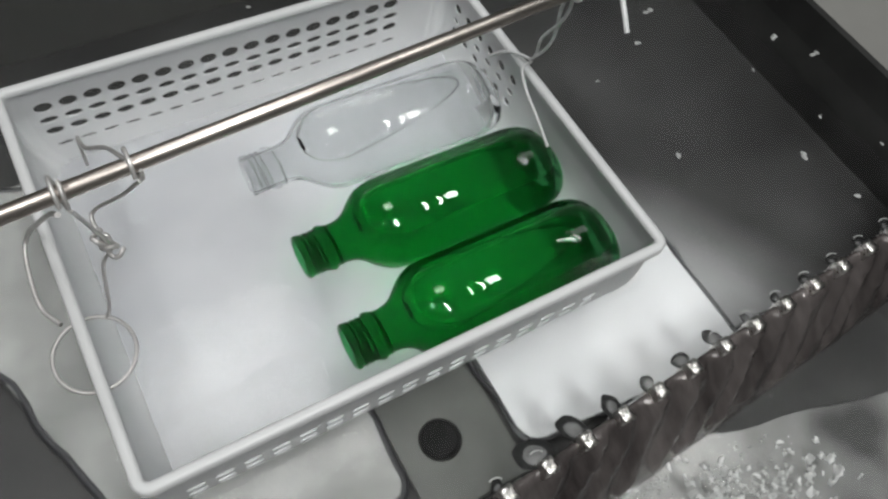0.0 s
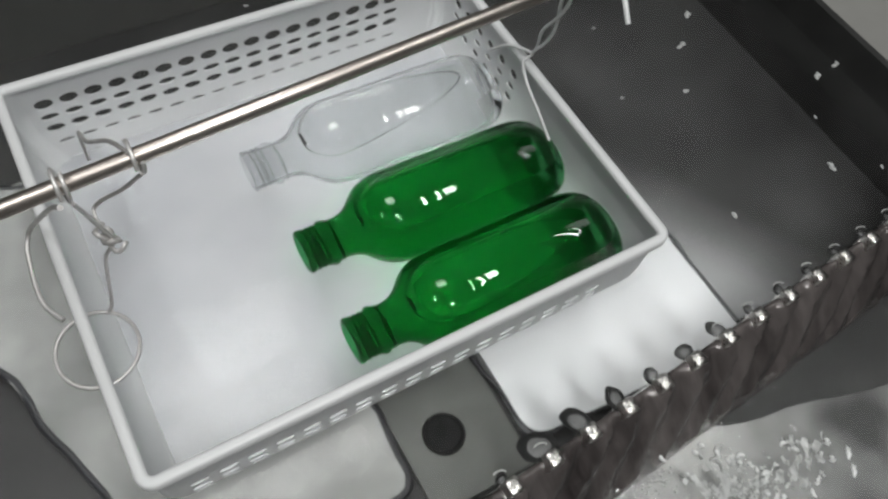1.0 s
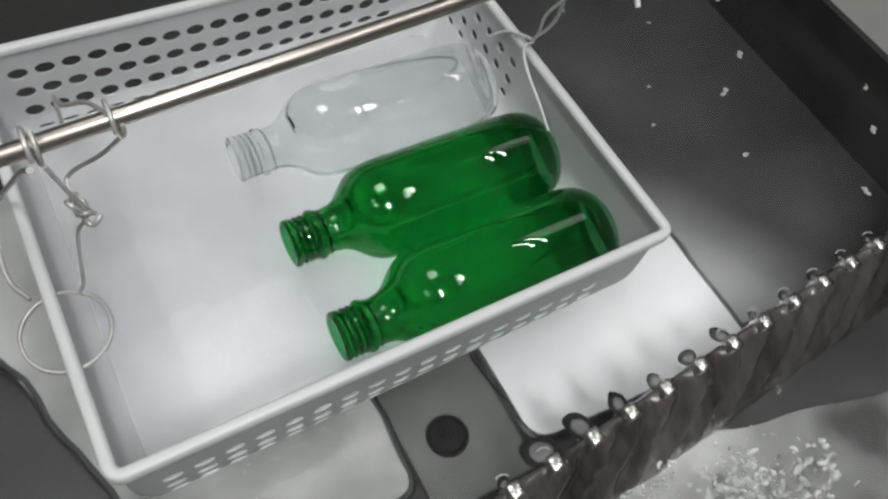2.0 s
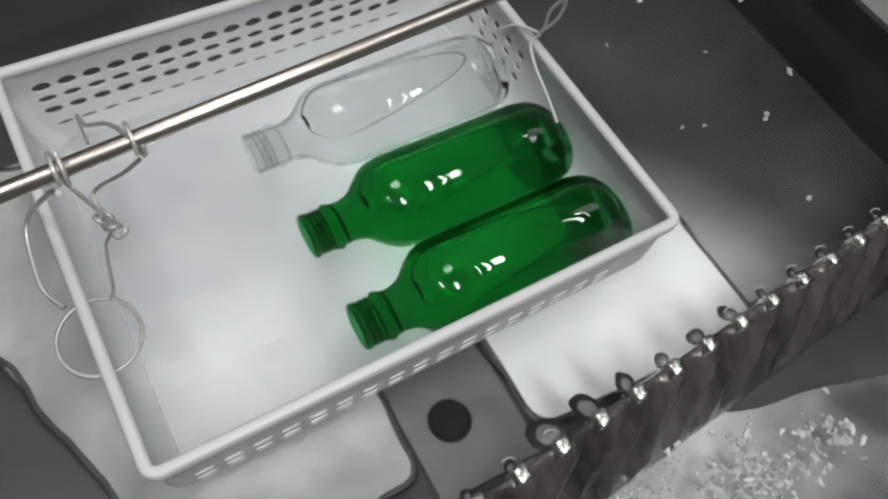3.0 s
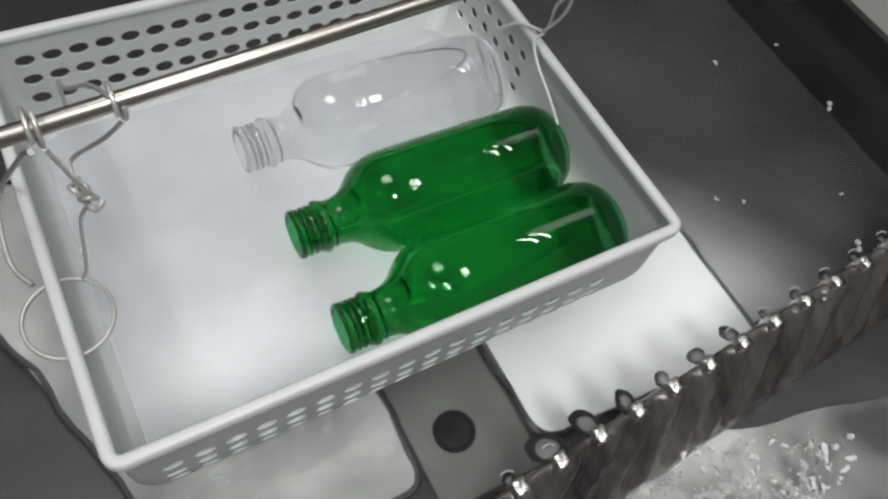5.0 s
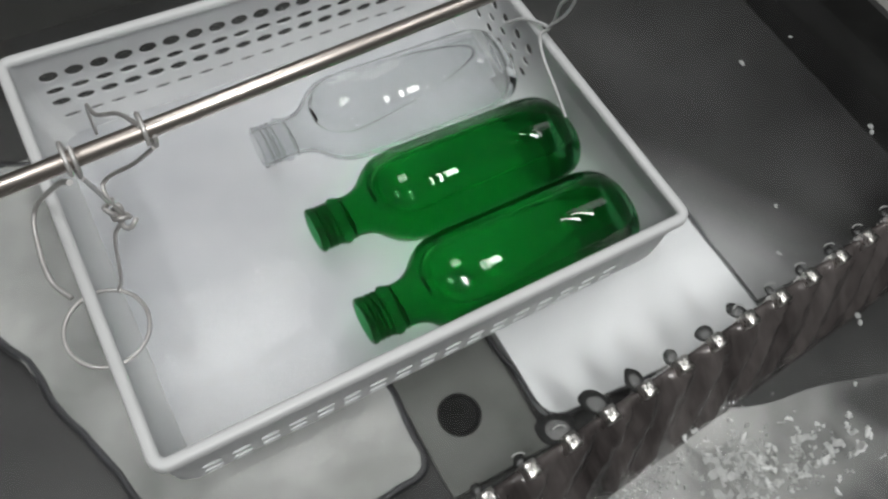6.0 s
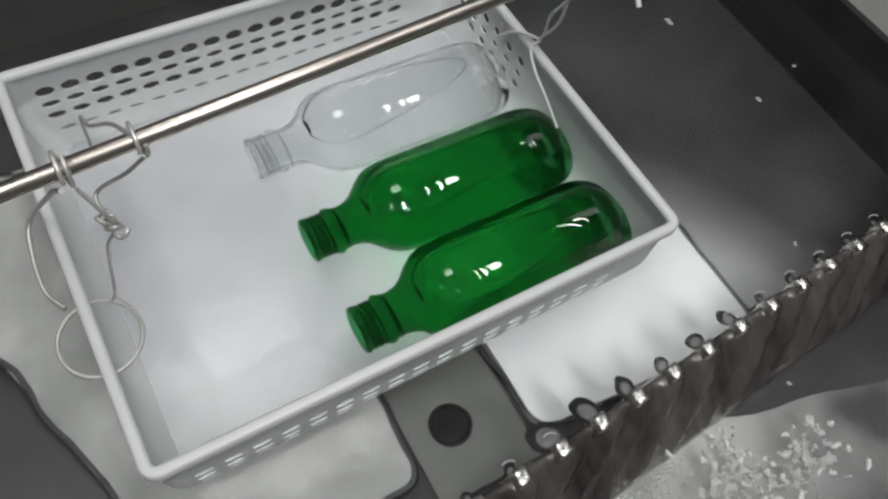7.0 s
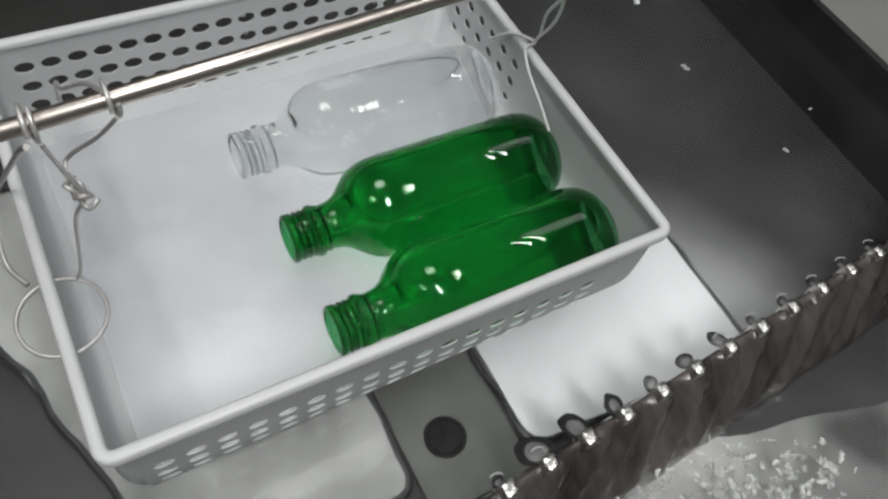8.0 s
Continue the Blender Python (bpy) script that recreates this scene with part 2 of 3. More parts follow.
slab("wall_east", (RX1, RX1 + 0.1, RY0, RY1, RFLOOR, CEILING), WALL, "plain grey painted workroom wall", "wall")
slab("wall_west", (RX0 - 0.1, RX0, RY0, RY1, RFLOOR, CEILING), WALL, "plain grey painted workroom wall", "wall")


def ceiling_fixture(fx, fy):
    top = empty("ceiling_light", "white twin-tube fixture on the ceiling, two of the four added as fill", "ceiling light", "ceiling lights", pose(fx, fy, CEILING, 0, 0, TURN))
    bm = bmesh.new()
    prof = [(-0.07, 0.0), (0.07, 0.0), (0.055, -0.035), (0.012, -0.045), (-0.012, -0.045), (-0.055, -0.035)]
    ends = []
    for y in (-0.33, 0.33):
        ends.append([bm.verts.new((x, y, z)) for x, z in prof])
    for k in range(6):
        j = (k + 1) % 6
        bm.faces.new((ends[0][k], ends[0][j], ends[1][j], ends[1][k]))
    bm.faces.new(ends[0])
    bm.faces.new(ends[1][::-1])
    part("housing", bm, HOUSING, top)
    for side in (-0.024, 0.024):
        for y in (-0.30, 0.30):
            part("socket", box(side - 0.012, side + 0.012, y - 0.008, y + 0.008, -0.076, -0.036, 0.002), HOUSING, top)


for fx, fy, watts in FIXTURES:
    ceiling_fixture(fx, fy)
panel = empty("ceiling_panel", "small oblong white panel light on the ceiling", "ceiling light", "ceiling lights", pose(*PANEL, CEILING, 0, 0, TURN))
part("housing", box(-0.055, 0.055, -0.21, 0.21, -0.02, 0.0, 0.003), HOUSING, panel)

for px, py, watts in SQUARE_PANELS:
    square = empty("ceiling_panel", "wide white square panel light on the ceiling", "ceiling light", "ceiling lights", pose(px, py, CEILING))
    part("housing", box(-0.22, 0.22, -0.25, 0.25, -0.02, 0.0, 0.003), HOUSING, square)

# ---- the steel tank ----
TX0, TX1, TY1 = -0.42, 0.551, 0.375
WEIR_ANGLE = 0.0795


def weir_y(x):
    return -0.0535 + (x - 0.4032) * math.tan(WEIR_ANGLE)


slab("tank_bed", (TX0, TX1, -0.42, TY1, BED - 0.02, BED), REFLECT_STEEL, "wet steel bed of the tank with dark mottled reflections painted in", "tank bed")
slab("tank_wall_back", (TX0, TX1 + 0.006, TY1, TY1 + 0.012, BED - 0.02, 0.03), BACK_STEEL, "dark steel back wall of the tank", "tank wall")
slab("tank_wall_end", (TX1, TX1 + 0.006, -0.42, TY1, BED - 0.02, 0.0), REFLECT_STEEL, "dark steel end wall of the tank", "tank wall")
slab("tank_wall_side", (TX0 - 0.012, TX0, -0.42, TY1 + 0.012, BED - 0.02, 0.03), REFLECT_STEEL, "dark steel side wall of the tank", "tank wall")
slab("tank_wall_front", (TX0 - 0.012, TX1 + 0.006, -0.432, -0.42, BED - 0.02, -0.02), GREY_STEEL, "grey steel outer wall of the overflow channel", "tank wall")
slab("counter", (TX1 + 0.006, TX1 + 0.85, -0.432, 0.72, -0.06, -0.008), COUNTER, "pale grey worktop beside the tank", "worktop")
slab("cabinet_base", (TX0 - 0.012, TX1 + 0.85, -0.42, TY1 + 0.012, RFLOOR, BED - 0.021), GREY_STEEL, "grey steel base below the tank and worktop", "base")

bm = lathe([(0.0, 0.0), (0.0, 0.0075), (0.47, 0.0075), (0.47, 0.0)], 20)
ob = thing("pipe", bm, PIPE, "brownish upright metal pipe at the tank's back wall", "pipe", smooth=40)
ob.matrix_basis = pose(-0.004, TY1 + 0.006, 0.03, 0, -90, 0)


# pale plates on the bed, with the drain between them
def bed_plate(x0, x1, y0, y1, name, mat, label, skew=0.0, wave=0.0075, freq=32.0, foot=0.0, edge=0.0016):
    top = empty(name, label, "plate", "plates on the tank bed", pose((x0 + x1) / 2, (y0 + y1) / 2, BED))
    hx, hy, r, h = (x1 - x0) / 2, (y1 - y0) / 2, 0.012, 0.013
    bm = bmesh.new()
    out = []
    for cx, cy, a0 in ((hx - r, hy - r, 0), (-hx + r, hy - r, 90), (-hx + r, -hy + r, 180), (hx - r, -hy + r, 270)):
        for k in range(5):
            a = radians(a0 + 22.5 * k)
            out.append((cx + r * math.cos(a), cy + r * math.sin(a)))
    out = [(x + skew * (hy - y) * (0.5 - 0.5 * x / hx), y - (foot * min(1.0, (x + hx) / hx) if y < 0 else 0.0)) for x, y in out]
    lo = [bm.verts.new((x, y, 0.0)) for x, y in out]
    up = [bm.verts.new((x, y, h)) for x, y in out]
    bm.faces.new(up)
    bm.faces.new(lo[::-1])
    for k in range(len(out)):
        j = (k + 1) % len(out)
        bm.faces.new((lo[k], lo[j], up[j], up[k]))
    part("panel", bm, mat, top)
    # added black line, its waves drawn in for refraction at the plate's edge
    path = [Vector((x * (1 + 0.0012 / hx) + random.uniform(-0.0008, 0.0008), y * (1 + 0.0012 / hy) + random.uniform(-0.0008, 0.0008), 0.0112)) for x, y in out]
    dense = []
    for a, b in zip(path, path[1:] + path[:1]):
        n = max(1, int((b - a).length / 0.012))
        for k in range(n):
            q = a.lerp(b, k / n)
            w = noise.noise(q * freq) * wave
            dense.append(q + Vector((w, noise.noise(q * freq + Vector((7, 3, 1))) * wave, 0)))
    part("refracted_edge", sweep(dense, edge, 8, closed=True), PLATE_EDGE, top, "thin black line round the plate, waved like refraction", smooth=60)
    return top


bed_plate(0.204, 0.369, -0.047, 0.13, "bed_plate", PALE_PLATE, "bright pale steel plate under water on the tank bed", foot=0.012)
bed_plate(-0.096, 0.128, -0.040, 0.26, "bed_plate", GREY_PLATE, "greyish pale plate under water beside the drain", 0.322, 0.0085, 30.0, edge=0.0026)
# added wedge that carries the painted glare right of the pale plate
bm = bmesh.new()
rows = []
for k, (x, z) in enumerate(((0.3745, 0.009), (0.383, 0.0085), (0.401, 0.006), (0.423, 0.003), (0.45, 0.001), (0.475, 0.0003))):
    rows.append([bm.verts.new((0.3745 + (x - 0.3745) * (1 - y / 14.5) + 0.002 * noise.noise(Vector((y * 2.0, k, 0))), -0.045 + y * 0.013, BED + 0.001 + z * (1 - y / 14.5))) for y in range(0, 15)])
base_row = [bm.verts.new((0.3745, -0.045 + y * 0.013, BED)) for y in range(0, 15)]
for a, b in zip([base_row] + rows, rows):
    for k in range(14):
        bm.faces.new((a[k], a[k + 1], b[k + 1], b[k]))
thing("glare_apron", bm, GLARE_APRON, "added wedge with lamp glare painted pale, fading dark towards the tank bed", "apron", "structure", smooth=60)
slab("drain_strap", (0.1325, 0.1995, -0.06, 0.26, BED, BED + 0.004), GREY_STEEL, "grey steel strip between the plates with a drain hole", "steel strip")
# no hole is cut: the dark inside the drain is a black disc
bm = bmesh.new()
lathe([(0.0045, 0.0), (0.0045, 0.0105), (0.006, 0.0115), (0.0062, 0.0125), (0.0042, 0.0135)], 28, bm)
ob = thing("drain", bm, HOLE_BLACK, "round black disc painting the dark of the drain hole", "drain", smooth=35)
ob.matrix_basis = pose(0.160, -0.0188, BED, 0, -90, 0)

# water of the tank and of the overflow channel
def face_up(ob):
    """Turns the sheet so that its outside is its upper side."""
    if ob.data.polygons[100].normal.z < 0:
        ob.data.flip_normals()


def ripple(x, y):
    return 0.00035 * noise.noise(Vector((x * 22, y * 22, 0.0))) + 0.00012 * noise.noise(Vector((x * 60, y * 60, 4.0)))


bm = bmesh.new()
nx, ny = 150, 70
grid = []
for i in range(nx + 1):
    x = TX0 + 0.001 + (TX1 - TX0 - 0.002) * i / nx
    y0 = weir_y(x) + 0.002
    grid.append([bm.verts.new((x, y0 + (TY1 - 0.001 - y0) * j / ny, WATER + ripple(x, y0 + (TY1 - y0) * j / ny))) for j in range(ny + 1)])
for i in range(nx):
    for j in range(ny):
        bm.faces.new((grid[i][j], grid[i + 1][j], grid[i + 1][j + 1], grid[i][j + 1]))
water = thing("water", bm, WATER_MAT, "clear rippled water filling the steel tank", "water", "structure", smooth=180)
face_up(water)
water.visible_shadow = False


def chop(x, y):
    return 0.0011 * noise.noise(Vector((x * 38, y * 38, 2.0))) + 0.00045 * noise.noise(Vector((x * 120, y * 120, 5.0)))


bm = sheet(TX0 + 0.001, TX1 - 0.001, -0.419, -0.068, CHANNEL, 200, 80, chop)
channel = thing("channel_water", bm, CHANNEL_WATER, "choppy grey water in the overflow channel", "water", "structure", smooth=180)
face_up(channel)
channel.visible_shadow = False
# edge by the weir cut back at right to draw its dark reflection
bm = bmesh.new()
outer, inner = [], []
for k in range(71):
    x = TX0 + 0.002 + (TX1 - TX0 - 0.004) * k / 70
    outer.append(bm.verts.new((x, -0.419, BED + 0.006)))
    inner.append(bm.verts.new((x, -0.082 - 0.30 * max(0.0, x - 0.29) + 0.010 * noise.noise(Vector((x * 16, 2.0, 0.0))), BED + 0.004)))
for k in range(70):
    bm.faces.new((outer[k], outer[k + 1], inner[k + 1], inner[k]))
foot = bmesh.ops.extrude_face_region(bm, geom=bm.faces[:])
for v in (g for g in foot["geom"] if isinstance(g, bmesh.types.BMVert)):
    v.co.z = BED + 0.001
thing("channel_bed", bm, CHANNEL_REFLECT, "grey steel channel bed, reflections painted in and shaped by its edge", "channel bed", "structure", smooth=30)

# ---- the toothed overflow weir ----
PITCH = 0.0269
weir = empty("overflow_weir", "dark steel overflow weir with a row of teeth", "weir", m=pose(0.4032, -0.0535, 0, 0, 0, math.degrees(WEIR_ANGLE)))


def weir_face():
    bm = bmesh.new()
    prof = [(0.002, BED), (0.002, WATER - 0.006), (-0.001, WATER - 0.004), (-0.006, WATER - 0.008)]
    for k in range(1, 9):
        u = k / 8
        prof.append((-0.006 - 0.026 * u ** 0.9, WATER - 0.008 + (CHANNEL - 0.002 - WATER + 0.008) * u))
    prof.append((-0.034, BED))
    n = 640
    cols = []
    for i in range(n + 1):
        x = -0.80 + 0.954 * i / n
        col = []
        for k, (y, z) in enumerate(prof):
            w = 0.0
            if 2 < k < len(prof) - 1:
                run = (k - 2) / 9
                lane = x / PITCH + 1.3 * run + 0.35 * noise.noise(Vector((x * 30, run * 2, 7.0)))
                w = 0.0031 * math.sin(2 * math.pi * lane) * (1 - 0.45 * run) + 0.0022 * noise.noise(Vector((x * 150 + 14 * run, run * 1.5, 0.0)))
            col.append(bm.verts.new((x, y - 0.6 * w, z + w)))
        cols.append(col)
    for a, b in zip(cols, cols[1:]):
        for k in range(len(prof) - 1):
            bm.faces.new((a[k], b[k], b[k + 1], a[k + 1]))
    return bm


part("face", weir_face(), WEIR_STEEL, weir, "dark wet sloping face streaked by running water", smooth=180)


TOP = -0.0235


def dark_disc_mesh(name, seed, size, depth, mat):
    """Uneven dark disc painting the refraction where water draws down behind a tooth."""
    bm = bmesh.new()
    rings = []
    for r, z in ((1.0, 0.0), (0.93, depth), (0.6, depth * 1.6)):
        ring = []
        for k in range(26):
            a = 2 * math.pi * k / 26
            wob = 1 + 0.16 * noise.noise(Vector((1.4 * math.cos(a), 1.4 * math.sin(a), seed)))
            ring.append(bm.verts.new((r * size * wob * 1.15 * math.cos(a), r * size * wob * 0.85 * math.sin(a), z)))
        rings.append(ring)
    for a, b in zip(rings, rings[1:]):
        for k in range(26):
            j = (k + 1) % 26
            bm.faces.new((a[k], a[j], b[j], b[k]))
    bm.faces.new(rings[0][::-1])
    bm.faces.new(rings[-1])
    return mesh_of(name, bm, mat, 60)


def tooth_mesh():
    bm = bmesh.new()
    # upright finger with a flat-topped, rounded tip, leaning outwards
    box(-0.0052, 0.0052, -0.0052, 0.0040, TOP - 0.014, TOP, 0.0016, bm)
    for v in bm.verts:
        v.co.y -= 0.25 * (v.co.z - TOP + 0.013) * 0.4
        v.co.x *= 1.0 - 40.0 * max(0.0, v.co.z - TOP + 0.006)
    return mesh_of("tooth", bm, BRIGHT_STEEL, 50)


TOOTH = tooth_mesh()
REFRACTION_SIZE = {-8: 2.1, -7: 1.75, -6: 1.3, -5: 1.0, -4: 1.15, -3: 1.25}
REFRACTION_DISCS = [(dark_disc_mesh("hollow", 3.7 * k, 0.0047, 0.0005, HOLE_BLACK), dark_disc_mesh("refraction_centre", 3.7 * k + 1, 0.0029, 0.0004, REFRACTION_GREY)) for k in range(5)]


# thin foam-coloured arc drawn as a glint on the water behind a tooth
def glint_arc(k):
    bm = bmesh.new()
    pts = [Vector((0.0045 * math.cos(a), 0.0050 + 0.0040 * math.sin(a), WATER + 0.0008 + 0.0004 * math.sin(3 * a))) for a in (0.3 + 0.26 * i + 0.5 * noise.noise(Vector((k, i * 0.3, 0))) for i in range(8))]
    return sweep(pts, 0.00045, 6, bm)


for k in range(-28, 6):
    ob = new("tooth", TOOTH)
    ob.parent = weir
    ob.matrix_basis = pose(k * PITCH, 0, 0)
    size = REFRACTION_SIZE.get(k, 0.72)
    # black disc with a grey centre, painted for the weir refracted in the dip
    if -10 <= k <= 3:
        dark, floor_mesh = REFRACTION_DISCS[k % 5]
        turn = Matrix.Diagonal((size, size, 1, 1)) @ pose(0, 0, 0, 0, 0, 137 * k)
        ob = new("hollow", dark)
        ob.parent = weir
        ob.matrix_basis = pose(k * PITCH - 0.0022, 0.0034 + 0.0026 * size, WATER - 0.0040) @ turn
        ob = new("refraction_centre", floor_mesh)
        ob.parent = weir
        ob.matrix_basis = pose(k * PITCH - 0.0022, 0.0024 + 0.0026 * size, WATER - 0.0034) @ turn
    if -3 <= k <= 4 or k in (-8, -9):
        curl = part("glint_arc", glint_arc(k), FOAM, weir, "thin white arc painted as a glint behind a tooth", smooth=60)
        curl.matrix_basis = pose(k * PITCH - 0.003, 0, 0)


# ---- the basket ----
BL, BW, DEPTH, WALL_T = 0.318, 0.2711, 0.085, 0.0010
PITCH_H = 0.0154
ROW_H = 0.0153
ROWS_Z = tuple(-0.0188 - ROW_H * k for k in range(4))
FRONT_Z = (-0.0310, -0.0420, -0.0530, -0.0640)
INSET_TOP = 0.003


def draft(z):
    """How far the wall stands in from the rim at depth z: nearly upright, then curving in to the base."""
    d = -z
    return 0.022 * d + 0.012 * max(0.0, (d - 0.042) / (DEPTH - 0.042)) ** 2


INSET_LOW = INSET_TOP + draft(-DEPTH)


def wall_panel(length, first, count, holes=4, cols=99, rows_z=ROWS_Z, hole_w=0.0120, hole_h=0.0080):
    """A panel in its own frame: x along it, z up from the rim, y outwards; oblong holes cut through."""
    bm = bmesh.new()
    half = PITCH_H / 2
    xs_cells = [(first - half + PITCH_H * i, first + half + PITCH_H * i) for i in range(count)]
    top, low = 0.0, -DEPTH
    zs_cells = [(z - (ROW_H if rows_z is ROWS_Z else 0.0110) / 2, z + (ROW_H if rows_z is ROWS_Z else 0.0110) / 2) for z in rows_z]
    cache = {}

    def vert(x, z, layer):
        key = (round(x, 5), round(z, 5), layer)
        if key not in cache:
            cache[key] = bm.verts.new((x, layer * WALL_T, z))
        return cache[key]

    def quad(x0, x1, z0, z1):
        for layer in (0, 1):
            bm.faces.new((vert(x0, z0, layer), vert(x1, z0, layer), vert(x1, z1, layer), vert(x0, z1, layer)))

    x_lo, x_hi = xs_cells[0][0], xs_cells[-1][1]
    z_edges = sorted({low, top, low + 0.003, *[z for c in zs_cells for z in c]})
    for z0, z1 in zip(z_edges, z_edges[1:]):
        if z1 - z0 < 1e-4:
            continue
        quad(0.0, x_lo, z0, z1)
        quad(x_hi, length, z0, z1)
        if not any(abs(z0 - c[0]) < 1e-5 for c in zs_cells):
            for x0, x1 in xs_cells:
                quad(x0, x1, z0, z1)
    n = 16
    for col, (x0, x1) in enumerate(xs_cells):
        for row, (z0, z1) in enumerate(zs_cells):
            if row >= holes or col >= cols:
                quad(x0, x1, z0, z1)
                continue
            cx, cz = (x0 + x1) / 2, (z0 + z1) / 2
            rings = []
            for layer in (0, 1):
                ring = []
                for k in range(n):
                    a = 2 * math.pi * (k + 0.5) / n - math.pi * 0.75
                    tall = hole_h * (0.36 if row == 3 and rows_z is ROWS_Z else 1.0)
                    ring.append(bm.verts.new((cx + hole_w / 2 * math.cos(a), layer * WALL_T, cz + tall / 2 * math.sin(a))))
                rings.append(ring)
                corners = [vert(x0, z0, layer), vert(x1, z0, layer), vert(x1, z1, layer), vert(x0, z1, layer)]
                for c in range(4):
                    arc = [ring[(c * 4 + k - 1) % n] for k in range(1, 5)]
                    # fan from each corner to its quarter, then a bridge along the side
                    for k in range(3):
                        bm.faces.new((corners[c], arc[k + 1], arc[k]))
                    nxt = ring[(c * 4 + 4) % n]
                    bm.faces.new((corners[c], corners[(c + 1) % 4], nxt, arc[3]))
            for k in range(n):
                j = (k + 1) % n
                bm.faces.new((rings[0][k], rings[0][j], rings[1][j], rings[1][k]))
    xs_line = [0.0, *[c[0] for c in xs_cells], x_hi, length]
    for z in (low, top):
        for x0, x1 in zip(xs_line, xs_line[1:]):
            bm.faces.new((vert(x0, z, 0), vert(x1, z, 0), vert(x1, z, 1), vert(x0, z, 1)))
    for x in (0.0, length):
        for z0, z1 in zip(z_edges, z_edges[1:]):
            if z1 - z0 >= 1e-4:
                bm.faces.new((vert(x, z0, 0), vert(x, z1, 0), vert(x, z1, 1), vert(x, z0, 1)))
    for v in bm.verts:
        d = draft(v.co.z)
        v.co.y -= d
        v.co.x = length / 2 + (v.co.x - length / 2) * (1 - 2 * d / length)
    return bm


def rounded_rect(x0, x1, y0, y1, r, seg=6):
    pts = []
    for cx, cy, a0 in ((x1 - r, y1 - r, 0), (x0 + r, y1 - r, 90), (x0 + r, y0 + r, 180), (x1 - r, y0 + r, 270)):
        for k in range(seg + 1):
            a = radians(a0 + 90 * k / seg)
            pts.append((cx, cy, math.cos(a), math.sin(a), r))
    return pts


def basket():
    top = empty("basket", "white perforated plastic basket hung in the water", "basket")
    # rim: rolled flange swept round the rounded rectangle
    bm = bmesh.new()
    prof = [(0.0, -0.006), (0.0, -0.0012), (-0.0012, 0.0), (-0.0045, 0.0002), (-0.0060, -0.0008), (-0.0066, -0.0028), (-0.0060, -0.0046), (-0.0044, -0.0050), (-0.0016, -0.0040), (-0.0016, -0.006)]
    path = rounded_rect(0, BL, 0, BW, 0.009)
    rings = [[bm.verts.new((cx + (r + o) * c, cy + (r + o) * s, z)) for o, z in prof] for cx, cy, c, s, r in path]
    for a, b in zip(rings, rings[1:] + rings[:1]):
        for k in range(len(prof)):
            j = (k + 1) % len(prof)
            bm.faces.new((a[k], b[k], b[j], a[j]))
    part("rim", bm, PLASTIC, top, "smooth rolled white rim", smooth=50)
    # straight panels, tilted by the draft, between round corner posts
    R = 0.010
    ins = INSET_TOP + WALL_T
    long_n, short_n = 17, 15
    ll, ls = BL - 2 * (ins + R - WALL_T), BW - 2 * (ins + R - WALL_T)
    off = ins + R - WALL_T
    f_long = 0.0240 - off
    f_short = (ls - (short_n - 1) * PITCH_H) / 2
    specs = [("wall", ll, f_long, long_n, pose(off, BW - ins, -0.003, 0, 0, 0), (4, 99)),
             ("wall", ll, ll - f_long - (long_n - 1) * PITCH_H, long_n, pose(BL - off, ins, -0.003, 0, 0, 180), (4, 99, FRONT_Z, 0.0105, 0.0066)),
             ("wall", ls, f_short, short_n, pose(BL - ins, BW - off, -0.003, 0, 0, -90), (3, 6)),
             ("wall", ls, f_short, short_n, pose(ins, off, -0.003, 0, 0, 90), (0, 0))]
    for name, length, first, count, m, cut in specs:
        w = part(name, wall_panel(length, first, count, *cut, *((ROWS_Z, 0.0085, 0.0070) if cut[1] == 6 else ())), WALL_PLASTIC, top, smooth=35)
        w.matrix_basis = m
    for cx, cy, a0, sx, sy in ((BL - off, BW - off, 0, -1, -1), (off, BW - off, 90, 1, -1), (off, off, 180, 1, 1), (BL - off, off, 270, -1, 1)):
        bm = bmesh.new()
        rows = []
        levels = [-0.003 - (DEPTH - 0.003) * k / 9 for k in range(10)]
        for z in levels:
            sh = draft(z)
            for rad in (R - WALL_T, R):
                rows.append([bm.verts.new((cx + sx * sh + rad * math.cos(radians(a0 + 15 * k)), cy + sy * sh + rad * math.sin(radians(a0 + 15 * k)), z)) for k in range(7)])
        for i in range(0, 18, 2):
            for k in range(6):
                bm.faces.new((rows[i][k], rows[i][k + 1], rows[i + 2][k + 1], rows[i + 2][k]))
                bm.faces.new((rows[i + 1][k], rows[i + 3][k], rows[i + 3][k + 1], rows[i + 1][k + 1]))
        part("corner_post", bm, WALL_PLASTIC, top, smooth=40)
    # base with a shallow raised border
    bm = bmesh.new()
    outl = [(cx + r * c, cy + r * s) for cx, cy, c, s, r in rounded_rect(INSET_LOW - 0.0046, BL - INSET_LOW + 0.0046, INSET_LOW - 0.0046, BW - INSET_LOW + 0.0046, 0.010)]
    mx, my = BL / 2, BW / 2
    loops = []
    for k, z in ((0.985, -DEPTH - 0.002), (1.0, -DEPTH), (1.0, -DEPTH + 0.003), (0.95, -DEPTH + 0.0016), (0.90, -DEPTH + 0.0012)):
        loops.append([bm.verts.new((mx + (x - mx) * k, my + (y - my) * k, z)) for x, y in outl])
    for a, b in zip(loops, loops[1:]):
        for k in range(len(outl)):
            j = (k + 1) % len(outl)
            bm.faces.new((a[k], a[j], b[j], b[k]))
    bm.faces.new(loops[-1])
    bm.faces.new(loops[0][::-1])
    part("base", bm, DIMMED_PLASTIC, top, "plain white base under water, its plastic toned down", smooth=40)
    return top


moving = [(basket(), Matrix())]

